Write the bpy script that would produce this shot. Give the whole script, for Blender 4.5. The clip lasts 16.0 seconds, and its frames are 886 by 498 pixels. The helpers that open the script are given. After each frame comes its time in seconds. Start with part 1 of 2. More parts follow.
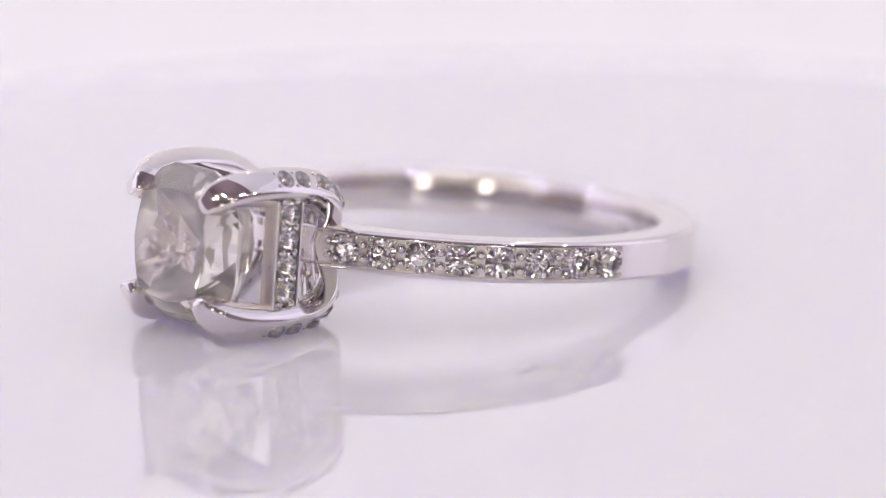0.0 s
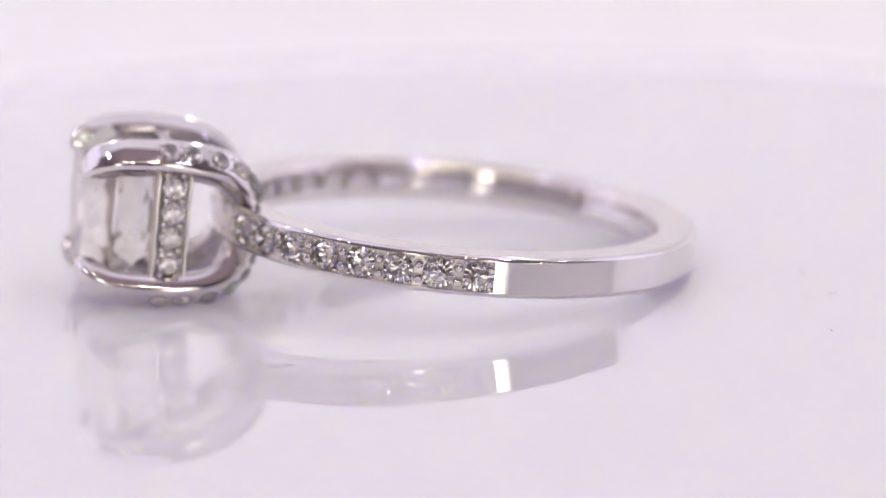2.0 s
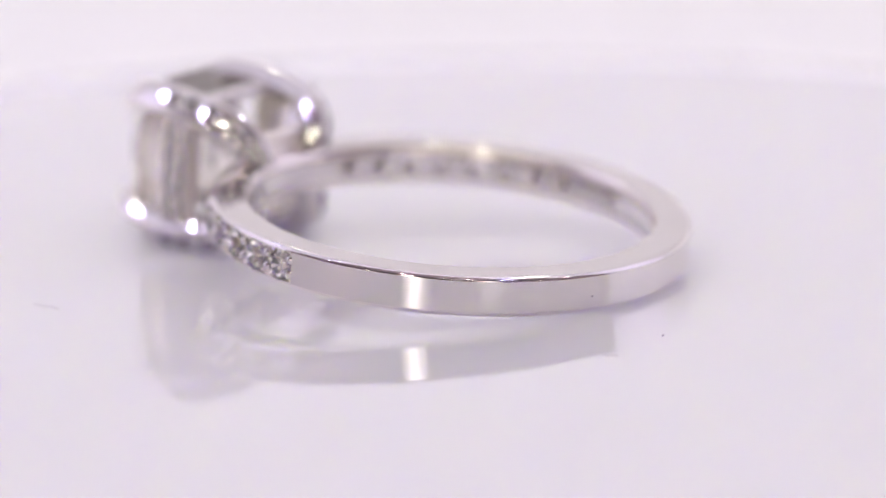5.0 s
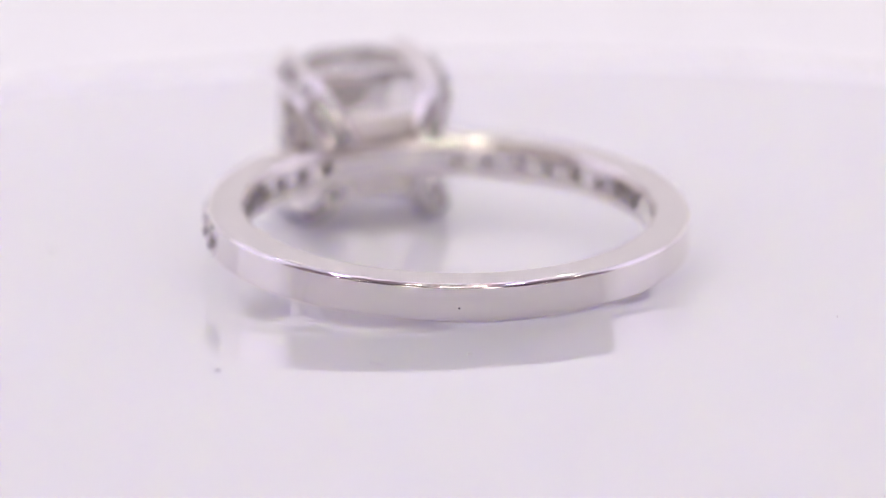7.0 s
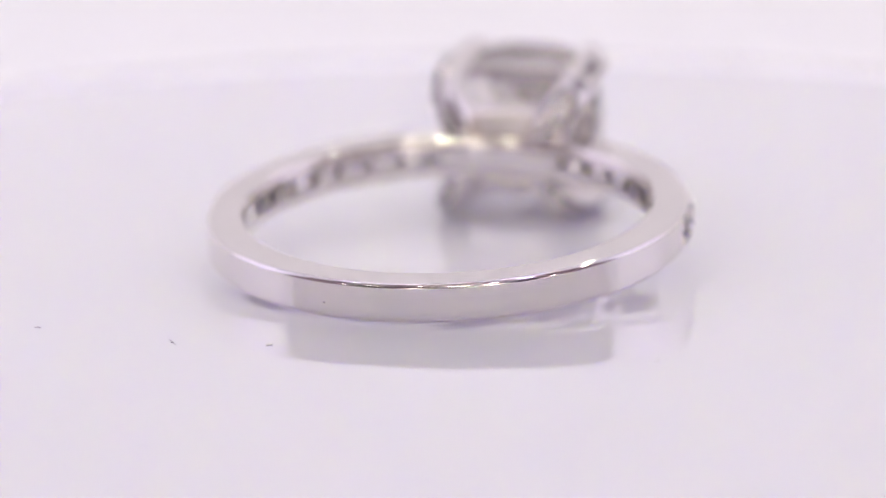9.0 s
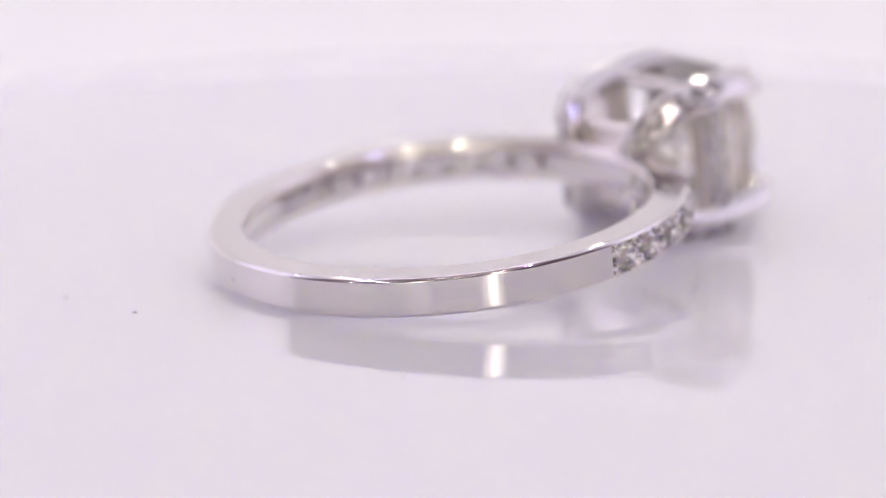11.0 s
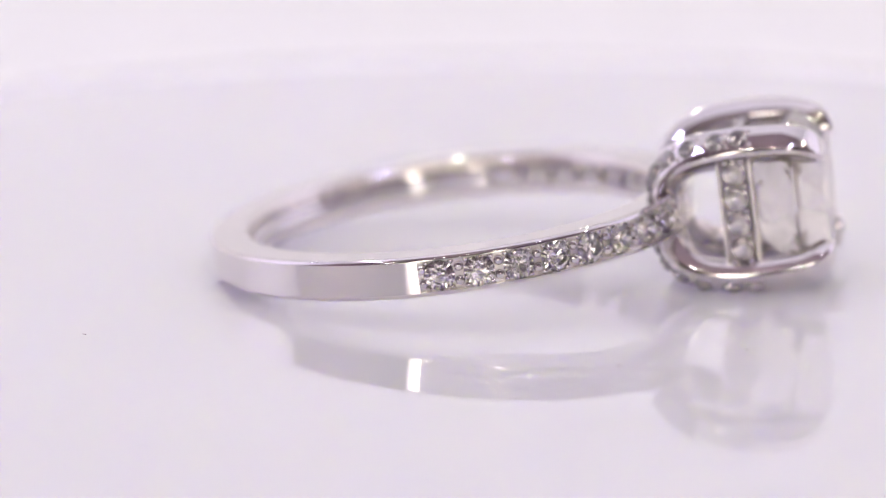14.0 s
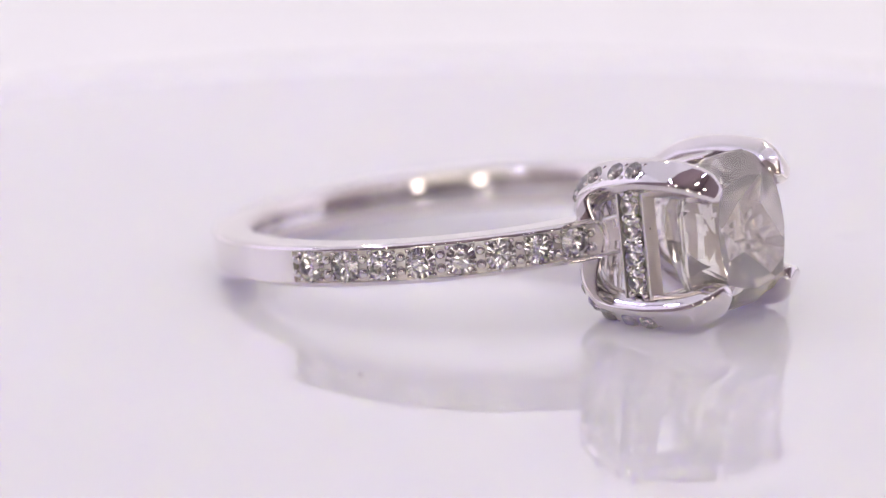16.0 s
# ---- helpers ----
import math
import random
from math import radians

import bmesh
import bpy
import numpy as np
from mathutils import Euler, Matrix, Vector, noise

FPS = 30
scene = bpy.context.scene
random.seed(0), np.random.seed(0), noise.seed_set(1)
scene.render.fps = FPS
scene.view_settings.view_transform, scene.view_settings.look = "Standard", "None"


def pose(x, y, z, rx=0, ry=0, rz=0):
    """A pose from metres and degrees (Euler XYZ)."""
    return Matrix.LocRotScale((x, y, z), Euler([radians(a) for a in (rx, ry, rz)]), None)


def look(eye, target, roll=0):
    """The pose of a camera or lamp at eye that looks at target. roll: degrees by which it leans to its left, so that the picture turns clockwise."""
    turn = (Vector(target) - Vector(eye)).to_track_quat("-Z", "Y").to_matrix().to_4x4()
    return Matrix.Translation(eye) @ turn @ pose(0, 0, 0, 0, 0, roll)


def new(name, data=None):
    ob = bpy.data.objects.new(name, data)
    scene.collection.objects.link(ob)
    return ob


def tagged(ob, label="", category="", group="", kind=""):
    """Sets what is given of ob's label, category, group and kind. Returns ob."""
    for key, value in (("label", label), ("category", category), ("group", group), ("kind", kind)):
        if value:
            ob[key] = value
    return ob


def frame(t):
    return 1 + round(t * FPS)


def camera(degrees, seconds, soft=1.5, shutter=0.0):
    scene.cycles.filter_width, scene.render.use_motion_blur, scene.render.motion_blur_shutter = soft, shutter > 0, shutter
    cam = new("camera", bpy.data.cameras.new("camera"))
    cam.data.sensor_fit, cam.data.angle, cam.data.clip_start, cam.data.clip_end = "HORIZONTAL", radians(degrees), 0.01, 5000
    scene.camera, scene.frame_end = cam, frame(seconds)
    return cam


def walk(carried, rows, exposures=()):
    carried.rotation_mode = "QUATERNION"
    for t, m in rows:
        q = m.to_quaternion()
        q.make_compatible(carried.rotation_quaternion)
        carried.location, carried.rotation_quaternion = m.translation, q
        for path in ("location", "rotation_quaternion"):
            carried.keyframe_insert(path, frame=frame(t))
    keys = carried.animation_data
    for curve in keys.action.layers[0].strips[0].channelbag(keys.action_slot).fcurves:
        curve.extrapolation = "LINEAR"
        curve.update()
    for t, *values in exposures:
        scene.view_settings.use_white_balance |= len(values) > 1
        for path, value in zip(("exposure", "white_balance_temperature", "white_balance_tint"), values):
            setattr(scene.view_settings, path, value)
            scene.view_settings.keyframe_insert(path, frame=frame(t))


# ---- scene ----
# ---- camera ----
MM = 0.001
TILT = 6.4          # the ring leans: its head rests on the disc and lifts it
PIT, DIST = radians(13.09), 342.3
EYE = (-0.42 * MM, -DIST * math.cos(PIT) * MM, (0.935 + DIST * math.sin(PIT)) * MM)
AIM = (-0.42 * MM, 0.0, 0.935 * MM)
cam = camera(6.41, 16.0, soft=1.3)
cam.data.dof.use_dof = True
cam.data.dof.focus_distance = 0.332
cam.data.dof.aperture_fstop = 27
VIEW = look(EYE, AIM, -0.94)
walk(cam, [(0.0, VIEW), (16.0, VIEW)], exposures=[(0.0, -0.16), (16.0, -0.16)])

# the turn of the disc in degrees: one steady rate
TURN = [(k / 2, 1.1 - 16.451 * (k / 2 - 8.0)) for k in range(33)]

# ---- world and light ----
world = bpy.data.worlds.new("studio")
scene.world = world
world.use_nodes = True
world.node_tree.nodes["Background"].inputs[0].default_value = (0.8, 0.78, 0.85, 1)
world.node_tree.nodes["Background"].inputs[1].default_value = 0.3


# ---- materials ----
def material(name, color, rough=0.5, metal=0.0, ior=1.5, trans=0.0):
    m = bpy.data.materials.new(name)
    m.use_nodes = True
    b = m.node_tree.nodes["Principled BSDF"]
    b.inputs["Base Color"].default_value = (*color, 1)
    b.inputs["Roughness"].default_value = rough
    b.inputs["Metallic"].default_value = metal
    b.inputs["IOR"].default_value = ior
    b.inputs["Transmission Weight"].default_value = trans
    return m


def grain(m, scale, low, high, bump=0.0, rough=None):
    """Mottles the colour between low and high, with fine relief and uneven gloss."""
    n, l = m.node_tree.nodes, m.node_tree.links
    b = n["Principled BSDF"]
    at = n.new("ShaderNodeTexCoord")
    fine = n.new("ShaderNodeTexNoise")
    fine.inputs["Scale"].default_value = scale
    fine.inputs["Detail"].default_value = 4
    l.new(at.outputs["Object"], fine.inputs["Vector"])
    mix = n.new("ShaderNodeMix")
    mix.data_type = "RGBA"
    mix.inputs["A"].default_value, mix.inputs["B"].default_value = (*low, 1), (*high, 1)
    l.new(fine.outputs["Fac"], mix.inputs["Factor"])
    l.new(mix.outputs["Result"], b.inputs["Base Color"])
    if rough:
        span = n.new("ShaderNodeMapRange")
        span.inputs["To Min"].default_value, span.inputs["To Max"].default_value = rough
        l.new(fine.outputs["Fac"], span.inputs["Value"])
        l.new(span.outputs["Result"], b.inputs["Roughness"])
    if bump:
        small = n.new("ShaderNodeTexNoise")
        small.inputs["Scale"].default_value = scale * 9
        l.new(at.outputs["Object"], small.inputs["Vector"])
        rel = n.new("ShaderNodeBump")
        rel.inputs["Strength"].default_value = bump
        rel.inputs["Distance"].default_value = 0.00002
        l.new(small.outputs["Fac"], rel.inputs["Height"])
        l.new(rel.outputs["Normal"], b.inputs["Normal"])
    return m


def glow(name, color, strength):
    m = bpy.data.materials.new(name)
    m.use_nodes = True
    n, l = m.node_tree.nodes, m.node_tree.links
    n.remove(n["Principled BSDF"])
    e = n.new("ShaderNodeEmission")
    e.inputs[0].default_value, e.inputs[1].default_value = (*color, 1), strength
    l.new(e.outputs[0], n["Material Output"].inputs["Surface"])
    return m


def hot_centre(m, edge, middle):
    """The lamp behind a diffuser shows as a bright middle that fades to its edge."""
    n, l = m.node_tree.nodes, m.node_tree.links
    at = n.new("ShaderNodeTexCoord")
    fit = n.new("ShaderNodeMapping")
    fit.inputs["Location"].default_value = (-1.0, -0.9, 0.0)
    fit.inputs["Scale"].default_value = (2.0, 1.8, 0.0)
    l.new(at.outputs["Generated"], fit.inputs["Vector"])
    fall = n.new("ShaderNodeTexGradient")
    fall.gradient_type = "SPHERICAL"
    l.new(fit.outputs[0], fall.inputs["Vector"])
    span = n.new("ShaderNodeMapRange")
    span.interpolation_type = "SMOOTHSTEP"
    span.inputs["From Max"].default_value = 1.0
    span.inputs["To Min"].default_value, span.inputs["To Max"].default_value = edge, middle
    l.new(fall.outputs["Fac"], span.inputs["Value"])
    l.new(span.outputs["Result"], n["Emission"].inputs["Strength"])


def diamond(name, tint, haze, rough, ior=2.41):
    """Clear stone that bends light strongly, with uneven diffuse white mixed in to brighten it."""
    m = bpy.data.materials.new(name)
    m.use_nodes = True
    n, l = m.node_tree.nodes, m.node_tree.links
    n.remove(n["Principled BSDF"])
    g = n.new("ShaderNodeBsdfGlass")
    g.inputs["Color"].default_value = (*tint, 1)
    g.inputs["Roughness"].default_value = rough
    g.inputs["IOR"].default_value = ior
    veil = n.new("ShaderNodeBsdfDiffuse")
    veil.inputs["Color"].default_value = (0.95, 0.91, 0.88, 1)
    patchy = n.new("ShaderNodeTexNoise")
    patchy.inputs["Scale"].default_value = 900
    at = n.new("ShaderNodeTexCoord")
    l.new(at.outputs["Object"], patchy.inputs["Vector"])
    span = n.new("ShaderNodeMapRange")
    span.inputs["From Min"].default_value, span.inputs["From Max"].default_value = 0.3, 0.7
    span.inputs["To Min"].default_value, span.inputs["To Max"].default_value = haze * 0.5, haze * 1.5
    l.new(patchy.outputs["Fac"], span.inputs["Value"])
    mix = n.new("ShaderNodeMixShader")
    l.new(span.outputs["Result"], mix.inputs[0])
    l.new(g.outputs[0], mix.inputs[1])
    l.new(veil.outputs[0], mix.inputs[2])
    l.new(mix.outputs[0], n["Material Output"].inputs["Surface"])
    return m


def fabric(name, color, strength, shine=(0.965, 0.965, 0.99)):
    """White cloth or paper given a glow of its own, standing in for outer lamps."""
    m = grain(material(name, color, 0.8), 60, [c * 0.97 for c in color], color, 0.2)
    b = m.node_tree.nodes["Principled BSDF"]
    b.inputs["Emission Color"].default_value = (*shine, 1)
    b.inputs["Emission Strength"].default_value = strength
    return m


GOLD = grain(material("polished white gold", (0.74, 0.705, 0.685), 0.06, 1.0), 700,
             (0.76, 0.725, 0.71), (0.81, 0.775, 0.76), 0.02, (0.012, 0.035))
SEAT = grain(material("cut white gold", (0.80, 0.75, 0.69), 0.2, 1.0), 1500,
             (0.84, 0.79, 0.745), (0.91, 0.865, 0.825), 0.15, (0.22, 0.4))
# the haze values paint a milky brightness into the stones
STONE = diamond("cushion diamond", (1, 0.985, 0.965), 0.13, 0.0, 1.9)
MELEE = diamond("small diamond", (1, 0.99, 0.99), 0.02, 0.0)
ACRYLIC = grain(material("gloss white acrylic", (0.8, 0.76, 0.83), 0.03, 0.0, 2.0), 60,
                (0.758, 0.755, 0.77), (0.788, 0.78, 0.795), 0.0, (0.004, 0.012))
OPAL = ACRYLIC.node_tree.nodes["Principled BSDF"]
OPAL.inputs["Subsurface Weight"].default_value = 1.0
OPAL.inputs["Subsurface Radius"].default_value = (0.85, 0.77, 1.2)
OPAL.inputs["Subsurface Scale"].default_value = 0.008
# the paper sweep is no lamp: a small added glow lifts its brightness
PAPER = fabric("glowing white sweep", (0.83, 0.825, 0.815), 0.06)
PANEL = grain(material("white booth panel", (0.78, 0.75, 0.78), 0.7), 30, (0.76, 0.73, 0.76), (0.80, 0.77, 0.80), 0.2)
ROOM = grain(material("dim mauve studio wall", (0.26, 0.2, 0.235), 0.8), 14, (0.23, 0.175, 0.21), (0.29, 0.225, 0.26), 0.2)
DARK = grain(material("dark studio ceiling", (0.07, 0.05, 0.045), 0.7), 20, (0.06, 0.04, 0.036), (0.085, 0.06, 0.055), 0.2)
FRONT = fabric("pale tent cloth", (0.74, 0.72, 0.76), 0.38, (0.88, 0.87, 1.12))
LINT = material("grey lint", (0.42, 0.39, 0.42), 0.9)
SOOT = material("dark pit", (0.2, 0.18, 0.2), 0.9)
CLOTH = fabric("lit tent cloth", (0.80, 0.78, 0.80), 0.5, (0.88, 0.82, 1.15))
TOP = fabric("thin tent roof cloth", (0.76, 0.75, 0.77), 0.22, (0.9, 0.89, 1.1))
WARM = glow("warm lamp light", (1.0, 0.91, 0.85), 6.0)
hot_centre(WARM, 1.2, 12.0)
SPOT = glow("white lamp light", (1.0, 0.94, 0.82), 320.0)
COOL = glow("violet lamp light", (0.60, 0.55, 1.0), 380.0)


# ---- mesh helpers ----
def part(name, bm, mat, parent=None, label="", smooth=None):
    """Links a bmesh, built in millimetres, as one mesh object. smooth: edges sharper than so many degrees stay sharp."""
    bmesh.ops.recalc_face_normals(bm, faces=bm.faces)
    if smooth:
        for e in bm.edges:
            e.smooth = len(e.link_faces) == 2 and e.calc_face_angle(0.0) < radians(smooth)
        for f in bm.faces:
            f.smooth = len(f.verts) < 12
    bmesh.ops.scale(bm, vec=(MM, MM, MM), verts=bm.verts)
    me = bpy.data.meshes.new(name)
    bm.to_mesh(me)
    bm.free()
    me.materials.append(mat)
    ob = new(name, me)
    ob.parent = parent
    return tagged(ob, label)


def share(name, ob, m, parent):
    """Another object on the mesh of ob, at m under parent."""
    made = new(name, ob.data)
    made.parent = parent
    made.matrix_basis = m
    return made


def box(size, at=(0, 0, 0), bevel=0.0):
    bm = bmesh.new()
    bmesh.ops.create_cube(bm, size=1)
    bmesh.ops.scale(bm, vec=size, verts=bm.verts)
    bmesh.ops.translate(bm, vec=at, verts=bm.verts)
    if bevel:
        bmesh.ops.bevel(bm, geom=bm.edges[:], offset=bevel, segments=3, profile=0.5, affect="EDGES")
    return bm


def catmull(points, steps):
    out = []
    n = len(points)
    P = [np.array(p, float) for p in points]
    for i in range(n - 1):
        a, b, c, d = P[max(i - 1, 0)], P[i], P[i + 1], P[min(i + 2, n - 1)]
        for k in range(steps):
            s = k / steps
            out.append(0.5 * (2 * b + (c - a) * s + (2 * a - 5 * b + 4 * c - d) * s ** 2 + (3 * b - a - 3 * c + d) * s ** 3))
    out.append(P[-1])
    return out


def sweep(points, steps=8, soft=0.5):
    """A bar along points of (x, y, z, half width, half depth); its depth points away from the head's axis (y).
    soft: how round its four corners are, 0 to 1."""
    rows = catmull(points, steps)
    bm = bmesh.new()
    rings = []
    for i, r in enumerate(rows):
        p = Vector(r[:3])
        t = (Vector(rows[min(i + 1, len(rows) - 1)][:3]) - Vector(rows[max(i - 1, 0)][:3])).normalized()
        out = p - Vector((0, 13.2, 0))
        out = (out - t * out.dot(t)).normalized()
        side = t.cross(out)
        ring = []
        rr = soft * min(r[3], r[4])
        for k in range(20):
            corner, q = k // 5, radians(90 * (k // 5) + 22.5 * (k % 5))
            cx = (r[3] - rr) * (1 if corner in (0, 3) else -1)
            cy = (r[4] - rr) * (1 if corner in (0, 1) else -1)
            ring.append(bm.verts.new(p + side * (cx + rr * math.cos(q)) + out * (cy + rr * math.sin(q))))
        rings.append(ring)
    for a, b in zip(rings, rings[1:]):
        for k in range(20):
            bm.faces.new((a[k], a[(k + 1) % 20], b[(k + 1) % 20], b[k]))
    bm.faces.new(rings[0])
    bm.faces.new(rings[-1])
    return bm


def cut_stone(half, crown, pavilion, power=2.0, table=0.56, belly=False):
    """A brilliant in facets, its table towards +z, the girdle at z = 0."""
    def at(angle, r, z):
        c, s = math.cos(angle), math.sin(angle)
        k = (abs(c) ** power + abs(s) ** power) ** (-1 / power)
        return (c * k * r * half, s * k * r * half, z)
    pts = []
    e = math.pi / 8
    for k in range(8):
        a = k * math.pi / 4
        pts += [at(a + e, table, crown), at(a, table + 0.03, crown)]
        pts += [at(a + e, (1 + table) / 2, crown * 0.56)]
        if belly:
            pts += [at(a, 0.80, -pavilion * 0.34), at(a + e, 0.66, -pavilion * 0.50), at(a, 0.40, -pavilion * 0.80)]
        else:
            pts += [at(a + e, 0.25, -pavilion * 0.765)]
    for k in range(16):
        a = k * math.pi / 8
        pts += [at(a, 1.0, half * 0.02), at(a, 1.0, -half * 0.02)]
    for k in range(8):
        pts.append(at(k * math.pi / 4, 0.03, -pavilion))
    bm = bmesh.new()
    for p in pts:
        bm.verts.new(p)
    got = bmesh.ops.convex_hull(bm, input=bm.verts)
    bmesh.ops.delete(bm, geom=[v for v in bm.verts if not v.link_faces], context="VERTS")
    bmesh.ops.dissolve_limit(bm, angle_limit=radians(0.5), verts=bm.verts, edges=bm.edges)
    return bm


def channel(width, depth, length, rail, sink):
    """A bar along y, open channel towards +z: its rails reach z = 0."""
    h = width / 2
    prof = [(-h, -depth), (h, -depth), (h, -0.06), (h - 0.04, 0), (h - rail, 0), (h - rail, -sink),
            (rail - h, -sink), (rail - h, 0), (0.04 - h, 0), (-h, -0.06)]
    bm = bmesh.new()
    ends = [[bm.verts.new((x, y, z)) for x, z in prof] for y in (-length / 2, length / 2)]
    n = len(prof)
    for k in range(n):
        bm.faces.new((ends[0][k], ends[0][(k + 1) % n], ends[1][(k + 1) % n], ends[1][k]))
    for e in ends:
        bm.faces.new(e)
    return bm


def ball(r, flat=1.0):
    bm = bmesh.new()
    bmesh.ops.create_uvsphere(bm, u_segments=12, v_segments=8, radius=r)
    bmesh.ops.scale(bm, vec=(1, 1, flat), verts=bm.verts)
    return bm


def outward(origin, normal, along):
    """A pose with z on normal and x near along; origin in millimetres."""
    z = Vector(normal).normalized()
    x = Vector(along)
    x = (x - z * x.dot(z)).normalized()
    m = Matrix((x, z.cross(x), z)).transposed().to_4x4()
    m.translation = Vector(origin) * MM
    return m


# ---- the booth ----
def booth():
    bm = bmesh.new()
    prof = [(-620, -9)] + [(60, -9)] + [(60 + 80 * math.sin(a), 71 - 80 * math.cos(a)) for a in np.linspace(0.1, math.pi / 2, 14)] + [(140, 336)]
    rows = [[bm.verts.new((x, y, z)) for y, z in prof] for x in (-300, 300)]
    back = [[bm.verts.new((x, y + (6 if z > -8 else 0), z - 6)) for y, z in prof] for x in (-300, 300)]
    for a, b in ((rows[0], rows[1]), (back[0], back[1]), (rows[0], back[0]), (rows[1], back[1])):
        for k in range(len(prof) - 1):
            bm.faces.new((a[k], a[k + 1], b[k + 1], b[k]))
    for k in (0, -1):
        bm.faces.new((rows[0][k], rows[1][k], back[1][k], back[0][k]))
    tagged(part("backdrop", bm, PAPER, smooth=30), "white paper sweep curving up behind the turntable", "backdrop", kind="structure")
    for name, x in (("wall_west", -306), ("wall_east", 306)):
        tagged(part(name, box((8, 215, 350), (x, 62.5, 160), 1), FRONT), "pale cloth side of the photo tent", "wall", kind="structure")
        tagged(part(name + "_front", box((8, 585, 350), (x, -337.5, 160), 1), ROOM), "dim mauve wall of the studio before the tent", "wall", kind="structure")
    tagged(part("wall_south", box((620, 8, 350), (0, -626, 160), 1), ROOM), "dim mauve wall of the studio behind the camera", "wall", kind="structure")
    tagged(part("ceiling", box((620, 245, 8), (0, 47.5, 336), 1), TOP), "white cloth roof of the photo tent", "ceiling", kind="structure")
    tagged(part("ceiling_front", box((620, 555, 8), (0, -352.5, 336), 1), ROOM), "dim mauve ceiling of the studio", "ceiling", kind="structure")


def lamp(at, size, mat, label, bulbs=0):
    base = new("led_lamp")
    tagged(base, label, "lamp", "lamps of the booth")
    base.matrix_basis = look(Vector(at) * MM, (0, 0, 0))
    w, h = size
    part("housing", box((w + 6, h + 6, 12), (0, 0, 8), 1.5), DARK, base)
    if not bulbs:
        part("diffuser", box((w, h, 2), (0, 0, 0.5), 0.6), mat, base)
    for k in range(bulbs):
        bm = ball(3.8, 0.5)
        bmesh.ops.translate(bm, vec=((k - (bulbs - 1) / 2) * w / bulbs, 0, 1.6), verts=bm.verts)
        part("bulb", bm, mat, base, smooth=60)


def lamps():
    for x in (-230, 230):
        side = tagged(new("side_diffuser"), "glowing white fabric diffuser standing beside the turntable", "diffuser", "diffusers of the booth")
        side.location = (x * MM, 0.06, 0)
        part("frame", box((10, 152, 230), (math.copysign(7, x), 0, 106), 2), PANEL, side)
        part("cloth", box((2, 140, 218), (0, 0, 106), 0.5), CLOTH, side)
    for az, el, d, size, mat, label, bulbs in (
            (-17, 14, 430, (84, 125), WARM, "warm white lamp beside the camera", 0),
            (20, 14, 430, (76, 125), WARM, "warm white lamp beside the camera", 0),
            (-17, 52, 370, (46, 16), SPOT, "white twin spot lamp over the camera", 2),
            (20, 52, 370, (46, 16), SPOT, "white twin spot lamp over the camera", 2),
            (-66, 56, 340, (46, 16), COOL, "violet white twin spot lamp above the turntable", 2),
            (44, 56, 340, (46, 16), COOL, "violet white twin spot lamp above the turntable", 2),
            (-40, 38, 400, (46, 16), SPOT, "white twin spot lamp at the booth's front", 2),
            (75, 46, 330, (22, 16), SPOT, "small white spot lamp at the booth's side", 1),
            (-105, 46, 330, (22, 16), COOL, "small violet white spot lamp at the booth's side", 1),
            # the next three are added out of view to put sparkle into the stones
            (-52, 26, 400, (22, 16), SPOT, "small white spot lamp added at the booth's front for sparkle", 1),
            (2, 42, 400, (70, 16), SPOT, "white triple spot lamp added over the camera for sparkle", 3),
            (48, 28, 400, (22, 16), SPOT, "small white spot lamp added at the booth's front for sparkle", 1),
            (150, 58, 240, (22, 16), SPOT, "small white spot lamp over the backdrop", 1),
            (-140, 58, 240, (22, 16), SPOT, "small white spot lamp over the backdrop", 1)):
        a, e = radians(az), radians(el)
        lamp((d * math.sin(a) * math.cos(e), -d * math.cos(a) * math.cos(e), d * math.sin(e)), size, mat, label, bulbs)


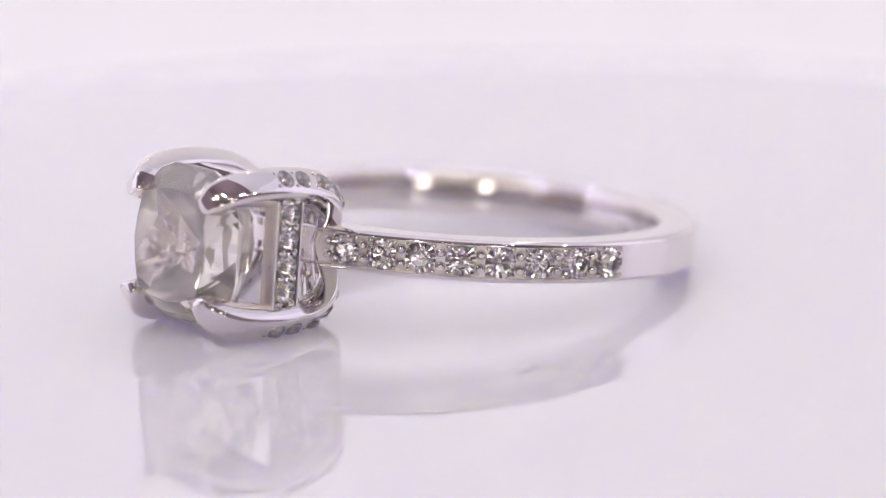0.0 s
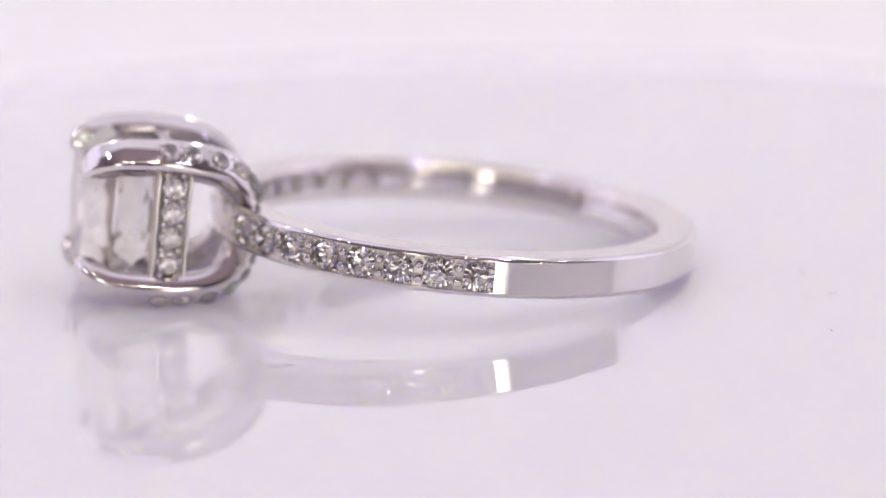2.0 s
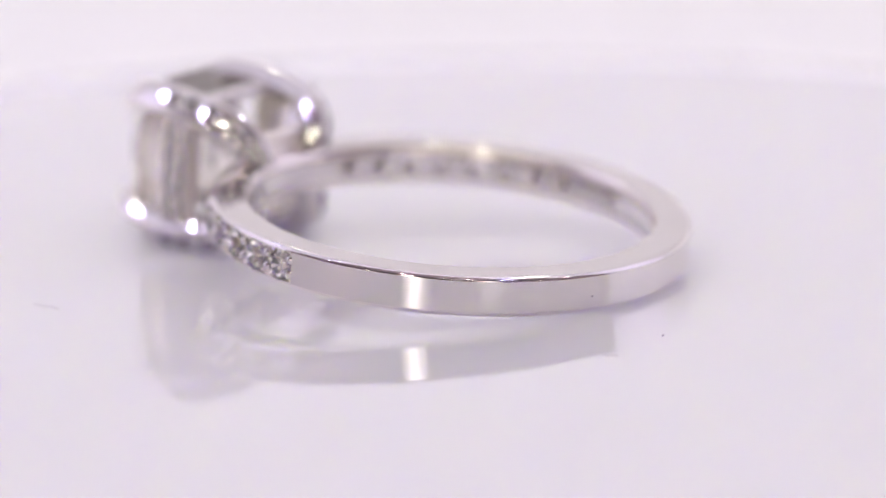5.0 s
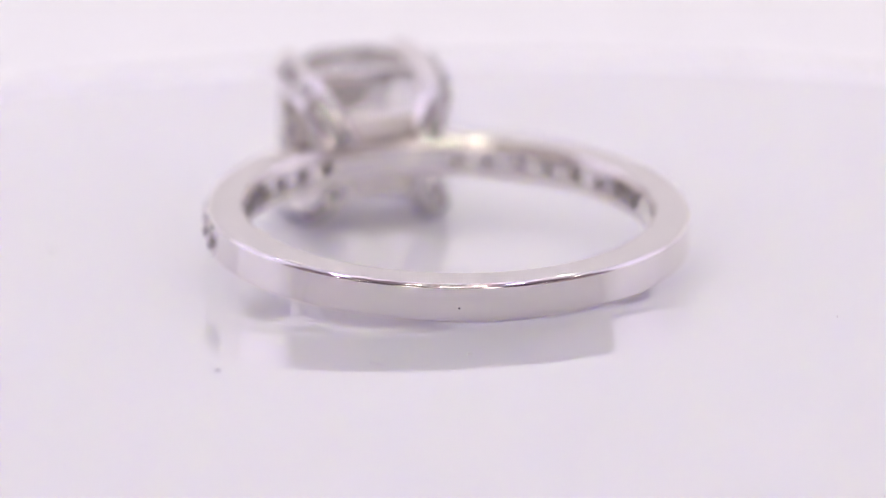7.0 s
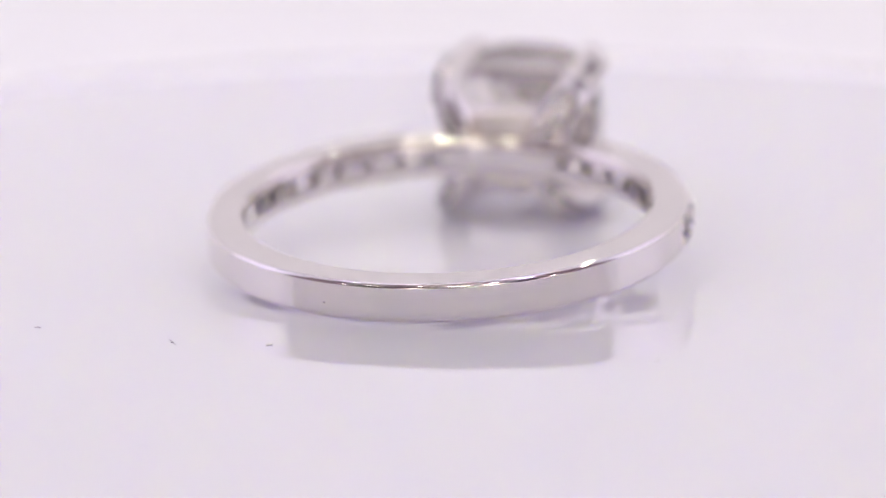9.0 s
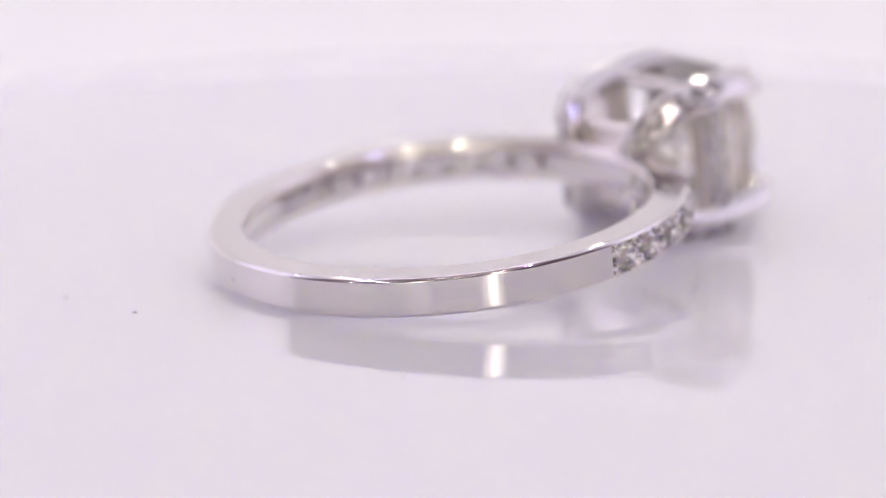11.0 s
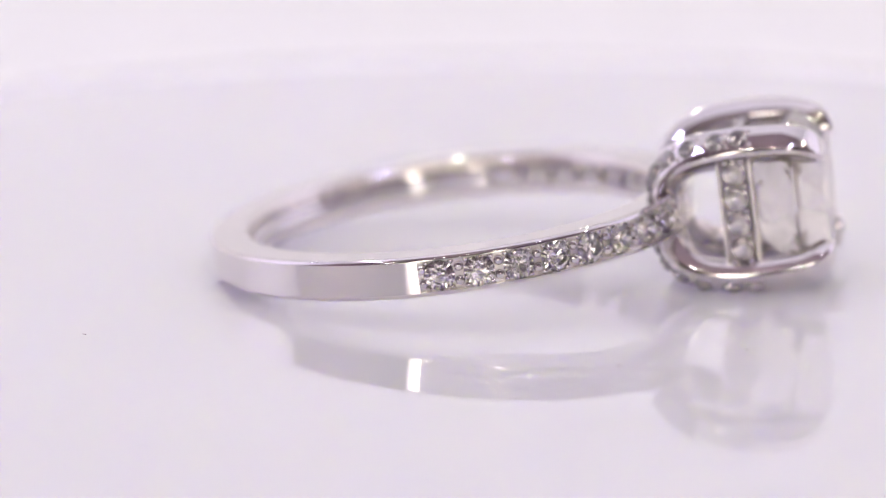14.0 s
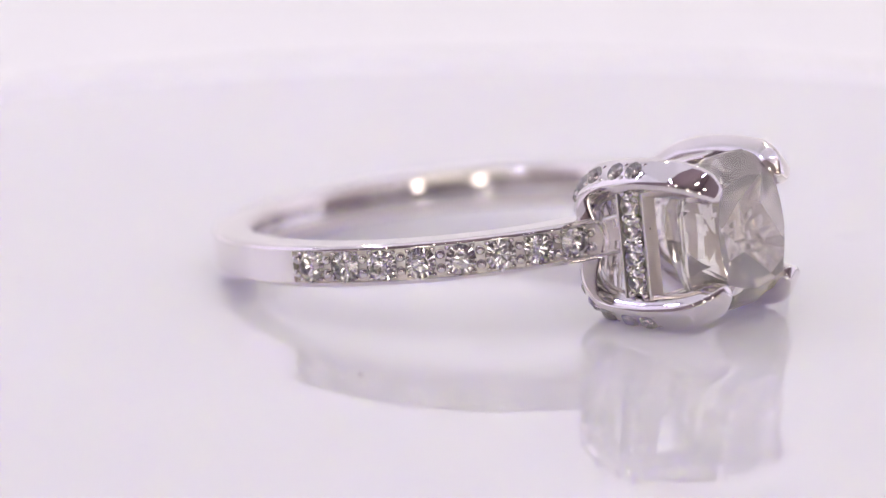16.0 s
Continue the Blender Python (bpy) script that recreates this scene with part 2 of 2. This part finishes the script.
# ---- the turntable ----
def turntable():
    top = new("turntable")
    tagged(top, "round glossy white acrylic turntable disc", "turntable")
    bm = bmesh.new()
    prof = [(0, -0.05), (45.4, -0.05), (45.9, -0.25), (46.1, -0.75), (46.1, -8.5), (45.7, -8.9), (0, -8.9)]
    n = 256
    rings = [[bm.verts.new((r * math.sin(2 * math.pi * k / n), r * math.cos(2 * math.pi * k / n), z)) for k in range(n)] for r, z in prof[1:-1]]
    for a, b in zip(rings, rings[1:]):
        for k in range(n):
            bm.faces.new((a[k], a[(k + 1) % n], b[(k + 1) % n], b[k]))
    bm.faces.new(rings[0])
    bm.faces.new(rings[-1])
    part("disc", bm, ACRYLIC, top, smooth=25)
    for (x, y), turn, size in (((-4.0, -14.6), 20, 0.28), ((12.5, -14.0), 70, 0.2), ((-14.5, -13.5), 10, 0.25), ((13.4, 14.0), 40, 0.25), ((16.5, 9.0), 120, 0.2)):
        bm = box((size, 0.045, 0.04), bevel=0.012)
        for v in bm.verts:
            v.co.y += 0.5 * v.co.x ** 2
        fiber = part("speck", bm, LINT, top, "tiny grey lint speck")
        fiber.matrix_basis = pose(x * MM, y * MM, -0.03 * MM, 0, 0, turn)
    for (x, y), turn, size in (((-15.3, 9.9), -92, 1.15), ((-8.1, -15.0), -67, 0.65)):
        rows = [(size * k / 12, 0.1 * size * math.sin(2.6 * k / 12) + 0.05 * math.sin(1.4 * k), 0.03 * math.sin(0.9 * k)) for k in range(-6, 7)]
        bm = bmesh.new()
        rings = [[bm.verts.new((px, py + 0.016 * math.cos(q), pz + 0.03 + 0.016 * math.sin(q))) for q in np.linspace(0, 2 * math.pi, 7)[:-1]] for px, py, pz in rows]
        for a, b in zip(rings, rings[1:]):
            for k in range(6):
                bm.faces.new((a[k], a[(k + 1) % 6], b[(k + 1) % 6], b[k]))
        hair = part("fiber", bm, LINT, top, "thin curled grey fiber", smooth=60)
        hair.matrix_basis = pose(x * MM, y * MM, -0.03 * MM, 0, 0, turn)
    return top


# ---- the ring ----
RO, RI, HB = 10.45, 8.75, 0.885
PAVE = [20.0 + 9.4 * k for k in range(8)]
END, END_W = 90.6, 89.4      # where the set half ends on either side


def drill(ob, cut):
    """Takes the holes of cut out of the mesh of ob."""
    cutter = part("cutter", cut, SEAT)
    mod = ob.modifiers.new("holes", "BOOLEAN")
    mod.object, mod.operation, mod.solver, mod.use_self = cutter, "DIFFERENCE", "EXACT", True
    bpy.context.view_layer.update()
    made = bpy.data.meshes.new_from_object(ob.evaluated_get(bpy.context.evaluated_depsgraph_get()))
    ob.modifiers.clear()
    ob.data = made
    bpy.data.objects.remove(cutter)
    bm = bmesh.new()
    bm.from_mesh(made)
    for e in bm.edges:
        e.smooth = len(e.link_faces) == 2 and e.calc_face_angle(0.0) < radians(28)
    for f in bm.faces:
        f.smooth = True
    bm.to_mesh(made)
    bm.free()
    made.materials.clear()
    made.materials.append(GOLD)
    made.materials.append(SEAT)
    return made


def band(ring):
    angles = sorted({*np.arange(0, 360, 1.0), END - 0.05, END + 0.05, 360 - END_W + 0.05, 360 - END_W - 0.05})
    bm = bmesh.new()
    rail, bev = 0.22, 0.19

    def corner(r, z, dr, dz, size, first, blunt=1.0, tall=1.0):
        """A rounded edge at (r, z), with a close line before and after it; dr and dz point into the metal."""
        pts = []
        for k in range(7):
            q = math.pi / 2 * k / 6
            sn, cs = math.sin(q) ** blunt, math.cos(q) ** blunt
            pts.append((r + dr * size * (1 - sn), z + dz * size * tall * (1 - cs)))
        pts = [(r + dr * (size + 0.02), z)] + pts + [(r, z + dz * (size * tall + 0.015))]
        return pts if first else pts[::-1]

    rings = []
    for a in angles:
        d = 0.17 if a < END or a > 360 - END_W else 0.0
        prof = (corner(RO, -HB, -1, 1, bev, True, 1.45) + [(RO, -HB + rail), (RO - d, -HB + rail + 0.02), (RO - d, HB - rail - 0.02), (RO, HB - rail)]
                + corner(RO, HB, -1, -1, bev, False, 1.45) + corner(RI, HB, 1, -1, 0.24, True, 1.0, 3.0) + corner(RI, -HB, 1, 1, 0.24, False, 1.0, 3.0))
        s, c = math.sin(radians(a)), math.cos(radians(a))
        rings.append([bm.verts.new((r * s, r * c, z)) for r, z in prof])
    n = len(rings[0])
    for i, a in enumerate(rings):
        b = rings[(i + 1) % len(rings)]
        for k in range(n):
            bm.faces.new((a[k], a[(k + 1) % n], b[(k + 1) % n], b[k]))
    ob = part("band", bm, GOLD, ring, "polished white gold band with a bead-set half", smooth=50)
    cut = bmesh.new()
    for sign in (-1, 1):
        for a in PAVE:
            got = bmesh.ops.create_cone(cut, cap_ends=True, segments=20, radius1=0.34, radius2=0.34, depth=3,
                                        matrix=Matrix.Rotation(radians(-sign * a), 4, "Z") @ Matrix.Translation((0, 9.4, 0)) @ Matrix.Rotation(radians(90), 4, "X"))
            bmesh.ops.create_cone(cut, cap_ends=True, segments=20, radius1=0.68, radius2=0.2, depth=0.62,
                                  matrix=Matrix.Rotation(radians(-sign * a), 4, "Z") @ Matrix.Translation((0, RO - 0.4, 0)) @ Matrix.Rotation(radians(90), 4, "X"))
    made = drill(ob, cut)
    for f in made.polygons:
        r = math.hypot(f.center.x, f.center.y) / MM
        f.material_index = 1 if r < RO - 0.05 and r > RI + 0.05 and abs(f.center.z) / MM < HB - 0.1 else 0
    return ob


def pave(band_ob):
    pit = part("pit", ball(0.05, 0.3), SOOT, band_ob, "tiny dark pit in the polish")
    pit.matrix_basis = outward((-2.75, -math.sqrt(RO ** 2 - 2.75 ** 2), -0.18), (-2.75, -10.0, 0), (0, 0, 1))
    first = bead = None
    rnd = random.Random(4)
    for sign in (-1, 1):
        for a in PAVE:
            s, c = sign * math.sin(radians(a)), math.cos(radians(a))
            m = outward((s * (RO - 0.10), c * (RO - 0.10), rnd.uniform(-0.03, 0.03)),
                        (s + rnd.uniform(-0.05, 0.05), c + rnd.uniform(-0.05, 0.05), rnd.uniform(-0.06, 0.06)), (c, -s, rnd.uniform(-1, 1)))
            if first is None:
                first = part("diamond", cut_stone(0.67, 0.27, 0.56, 2.0, 0.52), MELEE, band_ob, "round brilliant diamond")
                first.matrix_basis = m
            else:
                tagged(share("diamond", first, m, band_ob), "round brilliant diamond")
        for a in [p + 4.7 for p in PAVE[:-1]] + [PAVE[0] - 4.5, (END if sign > 0 else END_W) - 0.8]:
            for z in (-0.30, 0.30):
                s, c = sign * math.sin(radians(a)), math.cos(radians(a))
                m = outward((s * (RO - 0.12), c * (RO - 0.12), z), (s, c, 0), (0, 0, 1))
                if bead is None:
                    bead = part("bead", ball(0.225, 0.9), GOLD, band_ob, smooth=60)
                    bead.matrix_basis = m
                else:
                    share("bead", bead, m, band_ob)
        for a in PAVE:
            for da in (-2.9, 2.9):
                for z in (-0.56, 0.56):
                    s, c = sign * math.sin(radians(a + da)), math.cos(radians(a + da))
                    m = outward((s * (RO - 0.17), c * (RO - 0.17), z), (s, c, 0), (0, 0, 1)) @ Matrix.Scale(0.62, 4)
                    share("bead", bead, m, band_ob)
    return first, bead


def head(ring, small, bead):
    path = [(-1.75, 9.45, -0.3, 0.72, 0.55), (-1.85, 9.45, 0.4, 0.72, 0.56), (-2.2, 9.52, 1.2, 0.74, 0.57), (-2.75, 9.98, 2.02, 0.76, 0.57), (-3.14, 11.05, 2.62, 0.77, 0.55),
            (-3.28, 12.9, 2.86, 0.76, 0.54), (-3.2, 14.6, 2.82, 0.74, 0.53), (-3.02, 15.4, 2.68, 0.72, 0.53),
            (-2.74, 15.95, 2.44, 0.68, 0.5), (-2.44, 16.25, 2.14, 0.52, 0.4), (-2.24, 16.38, 1.94, 0.32, 0.28), (-2.14, 16.42, 1.84, 0.1, 0.1)]
    DROP = 0.12          # the claws sit a little low on the stone
    path = [(x * 0.91, y, z, w, d) for x, y, z, w, d in path]
    rows = catmull(path, 8)
    for sx in (1, -1):
        for sz in (1, -1):
            pr = part("prong", sweep([(x * sx, y, z * sz - DROP, w, d) for x, y, z, w, d in path], soft=0.5), GOLD, ring, "curved white gold claw prong", smooth=50)
            holes = bmesh.new()
            for k, i in enumerate((17, 22, 27, 32, 37, 41)):
                r, q = rows[i], rows[i + 1]
                t = Vector((q[0] * sx, q[1], q[2] * sz)) - Vector((r[0] * sx, r[1], r[2] * sz))
                out = Vector((r[0] * sx, r[1] - 13.2, r[2] * sz))
                t.normalize()
                out = (out - t * out.dot(t)).normalized()
                at = Vector((r[0] * sx, r[1], r[2] * sz - DROP)) + out * (r[4] - 0.03)
                share("diamond", small, outward(at, out, t) @ Matrix.Scale(0.66, 4), pr)
                hole = outward(at - out * 0.18, out, t)
                hole.translation /= MM
                bmesh.ops.create_cone(holes, cap_ends=True, segments=16, radius1=0.1, radius2=0.47, depth=0.56, matrix=hole)
                for sd in (-1, 1):
                    share("bead", bead, outward(at + t * 0.47 + t.cross(out) * 0.32 * sd - out * 0.03, out, t) @ Matrix.Scale(0.55, 4), pr)
            drill(pr, holes)
    for sx in (1, -1):
        bar = part("gallery_bar", channel(1.5, 0.75, 5.0, 0.13, 0.52), SEAT, ring, "bead-set white gold side bar", smooth=40)
        bar.matrix_basis = outward((3.45 * sx, 12.8, 0), (sx, 0, 0), (0, 1, 0))
        for y in (-1.62, -0.54, 0.54, 1.62):
            share("diamond", small, outward((0, y, 0.0), (0, 0, 1), (1, 0.3, 0)) @ Matrix.Scale(0.8, 4), bar)
        for y in (-2.16, -1.08, 0, 1.08, 2.16):
            for dx in (-0.34, 0.34):
                share("bead", bead, outward((dx, y, -0.06), (0, 0, 1), (1, 0, 0)) @ Matrix.Scale(0.85, 4), bar)
    part("basket_base", box((4.3, 0.5, 3.7), (0, 9.85, 0), 0.2), SEAT, ring, smooth=50)
    for sx in (1, -1):
        for sz in (1, -1):
            part("strut", sweep([(1.24 * sx, 9.95, 0.3 * sz, 0.34, 0.34), (1.38 * sx, 9.95, 1.1 * sz, 0.34, 0.34), (1.84 * sx, 10.2, 1.8 * sz, 0.34, 0.34),
                                 (2.53 * sx, 10.7, 2.45 * sz, 0.34, 0.34)], soft=0.9), GOLD, ring, smooth=60)
    for sz in (1, -1):
        part("gallery_rail", sweep([(x, 12.8, 2.75 * sz, 0.3, 0.25) for x in (-2.75, -1.4, 0.01, 1.4, 2.75)], soft=0.6), GOLD, ring, smooth=50)
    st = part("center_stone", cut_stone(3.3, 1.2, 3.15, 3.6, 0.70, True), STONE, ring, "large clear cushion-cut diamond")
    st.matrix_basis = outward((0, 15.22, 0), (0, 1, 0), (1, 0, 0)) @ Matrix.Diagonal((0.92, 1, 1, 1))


def make_ring():
    ring = new("engagement_ring")
    tagged(ring, "white gold ring with cushion diamond lying on the disc", "ring")
    b = band(ring)
    small, bead = pave(b)
    head(ring, small, bead)
    return ring


booth()
lamps()
disc = turntable()
jewel = make_ring()
LEAN = Matrix.Translation((-0.18 * MM, 0.0, 2.085 * MM)) @ Matrix.Rotation(radians(TILT), 4, "X")


def motions():
    walk(disc, [(t, pose(0, 0, 0, 0, 0, a)) for t, a in TURN])
    walk(jewel, [(t, pose(0, 0, 0, 0, 0, a) @ LEAN) for t, a in TURN])


motions()
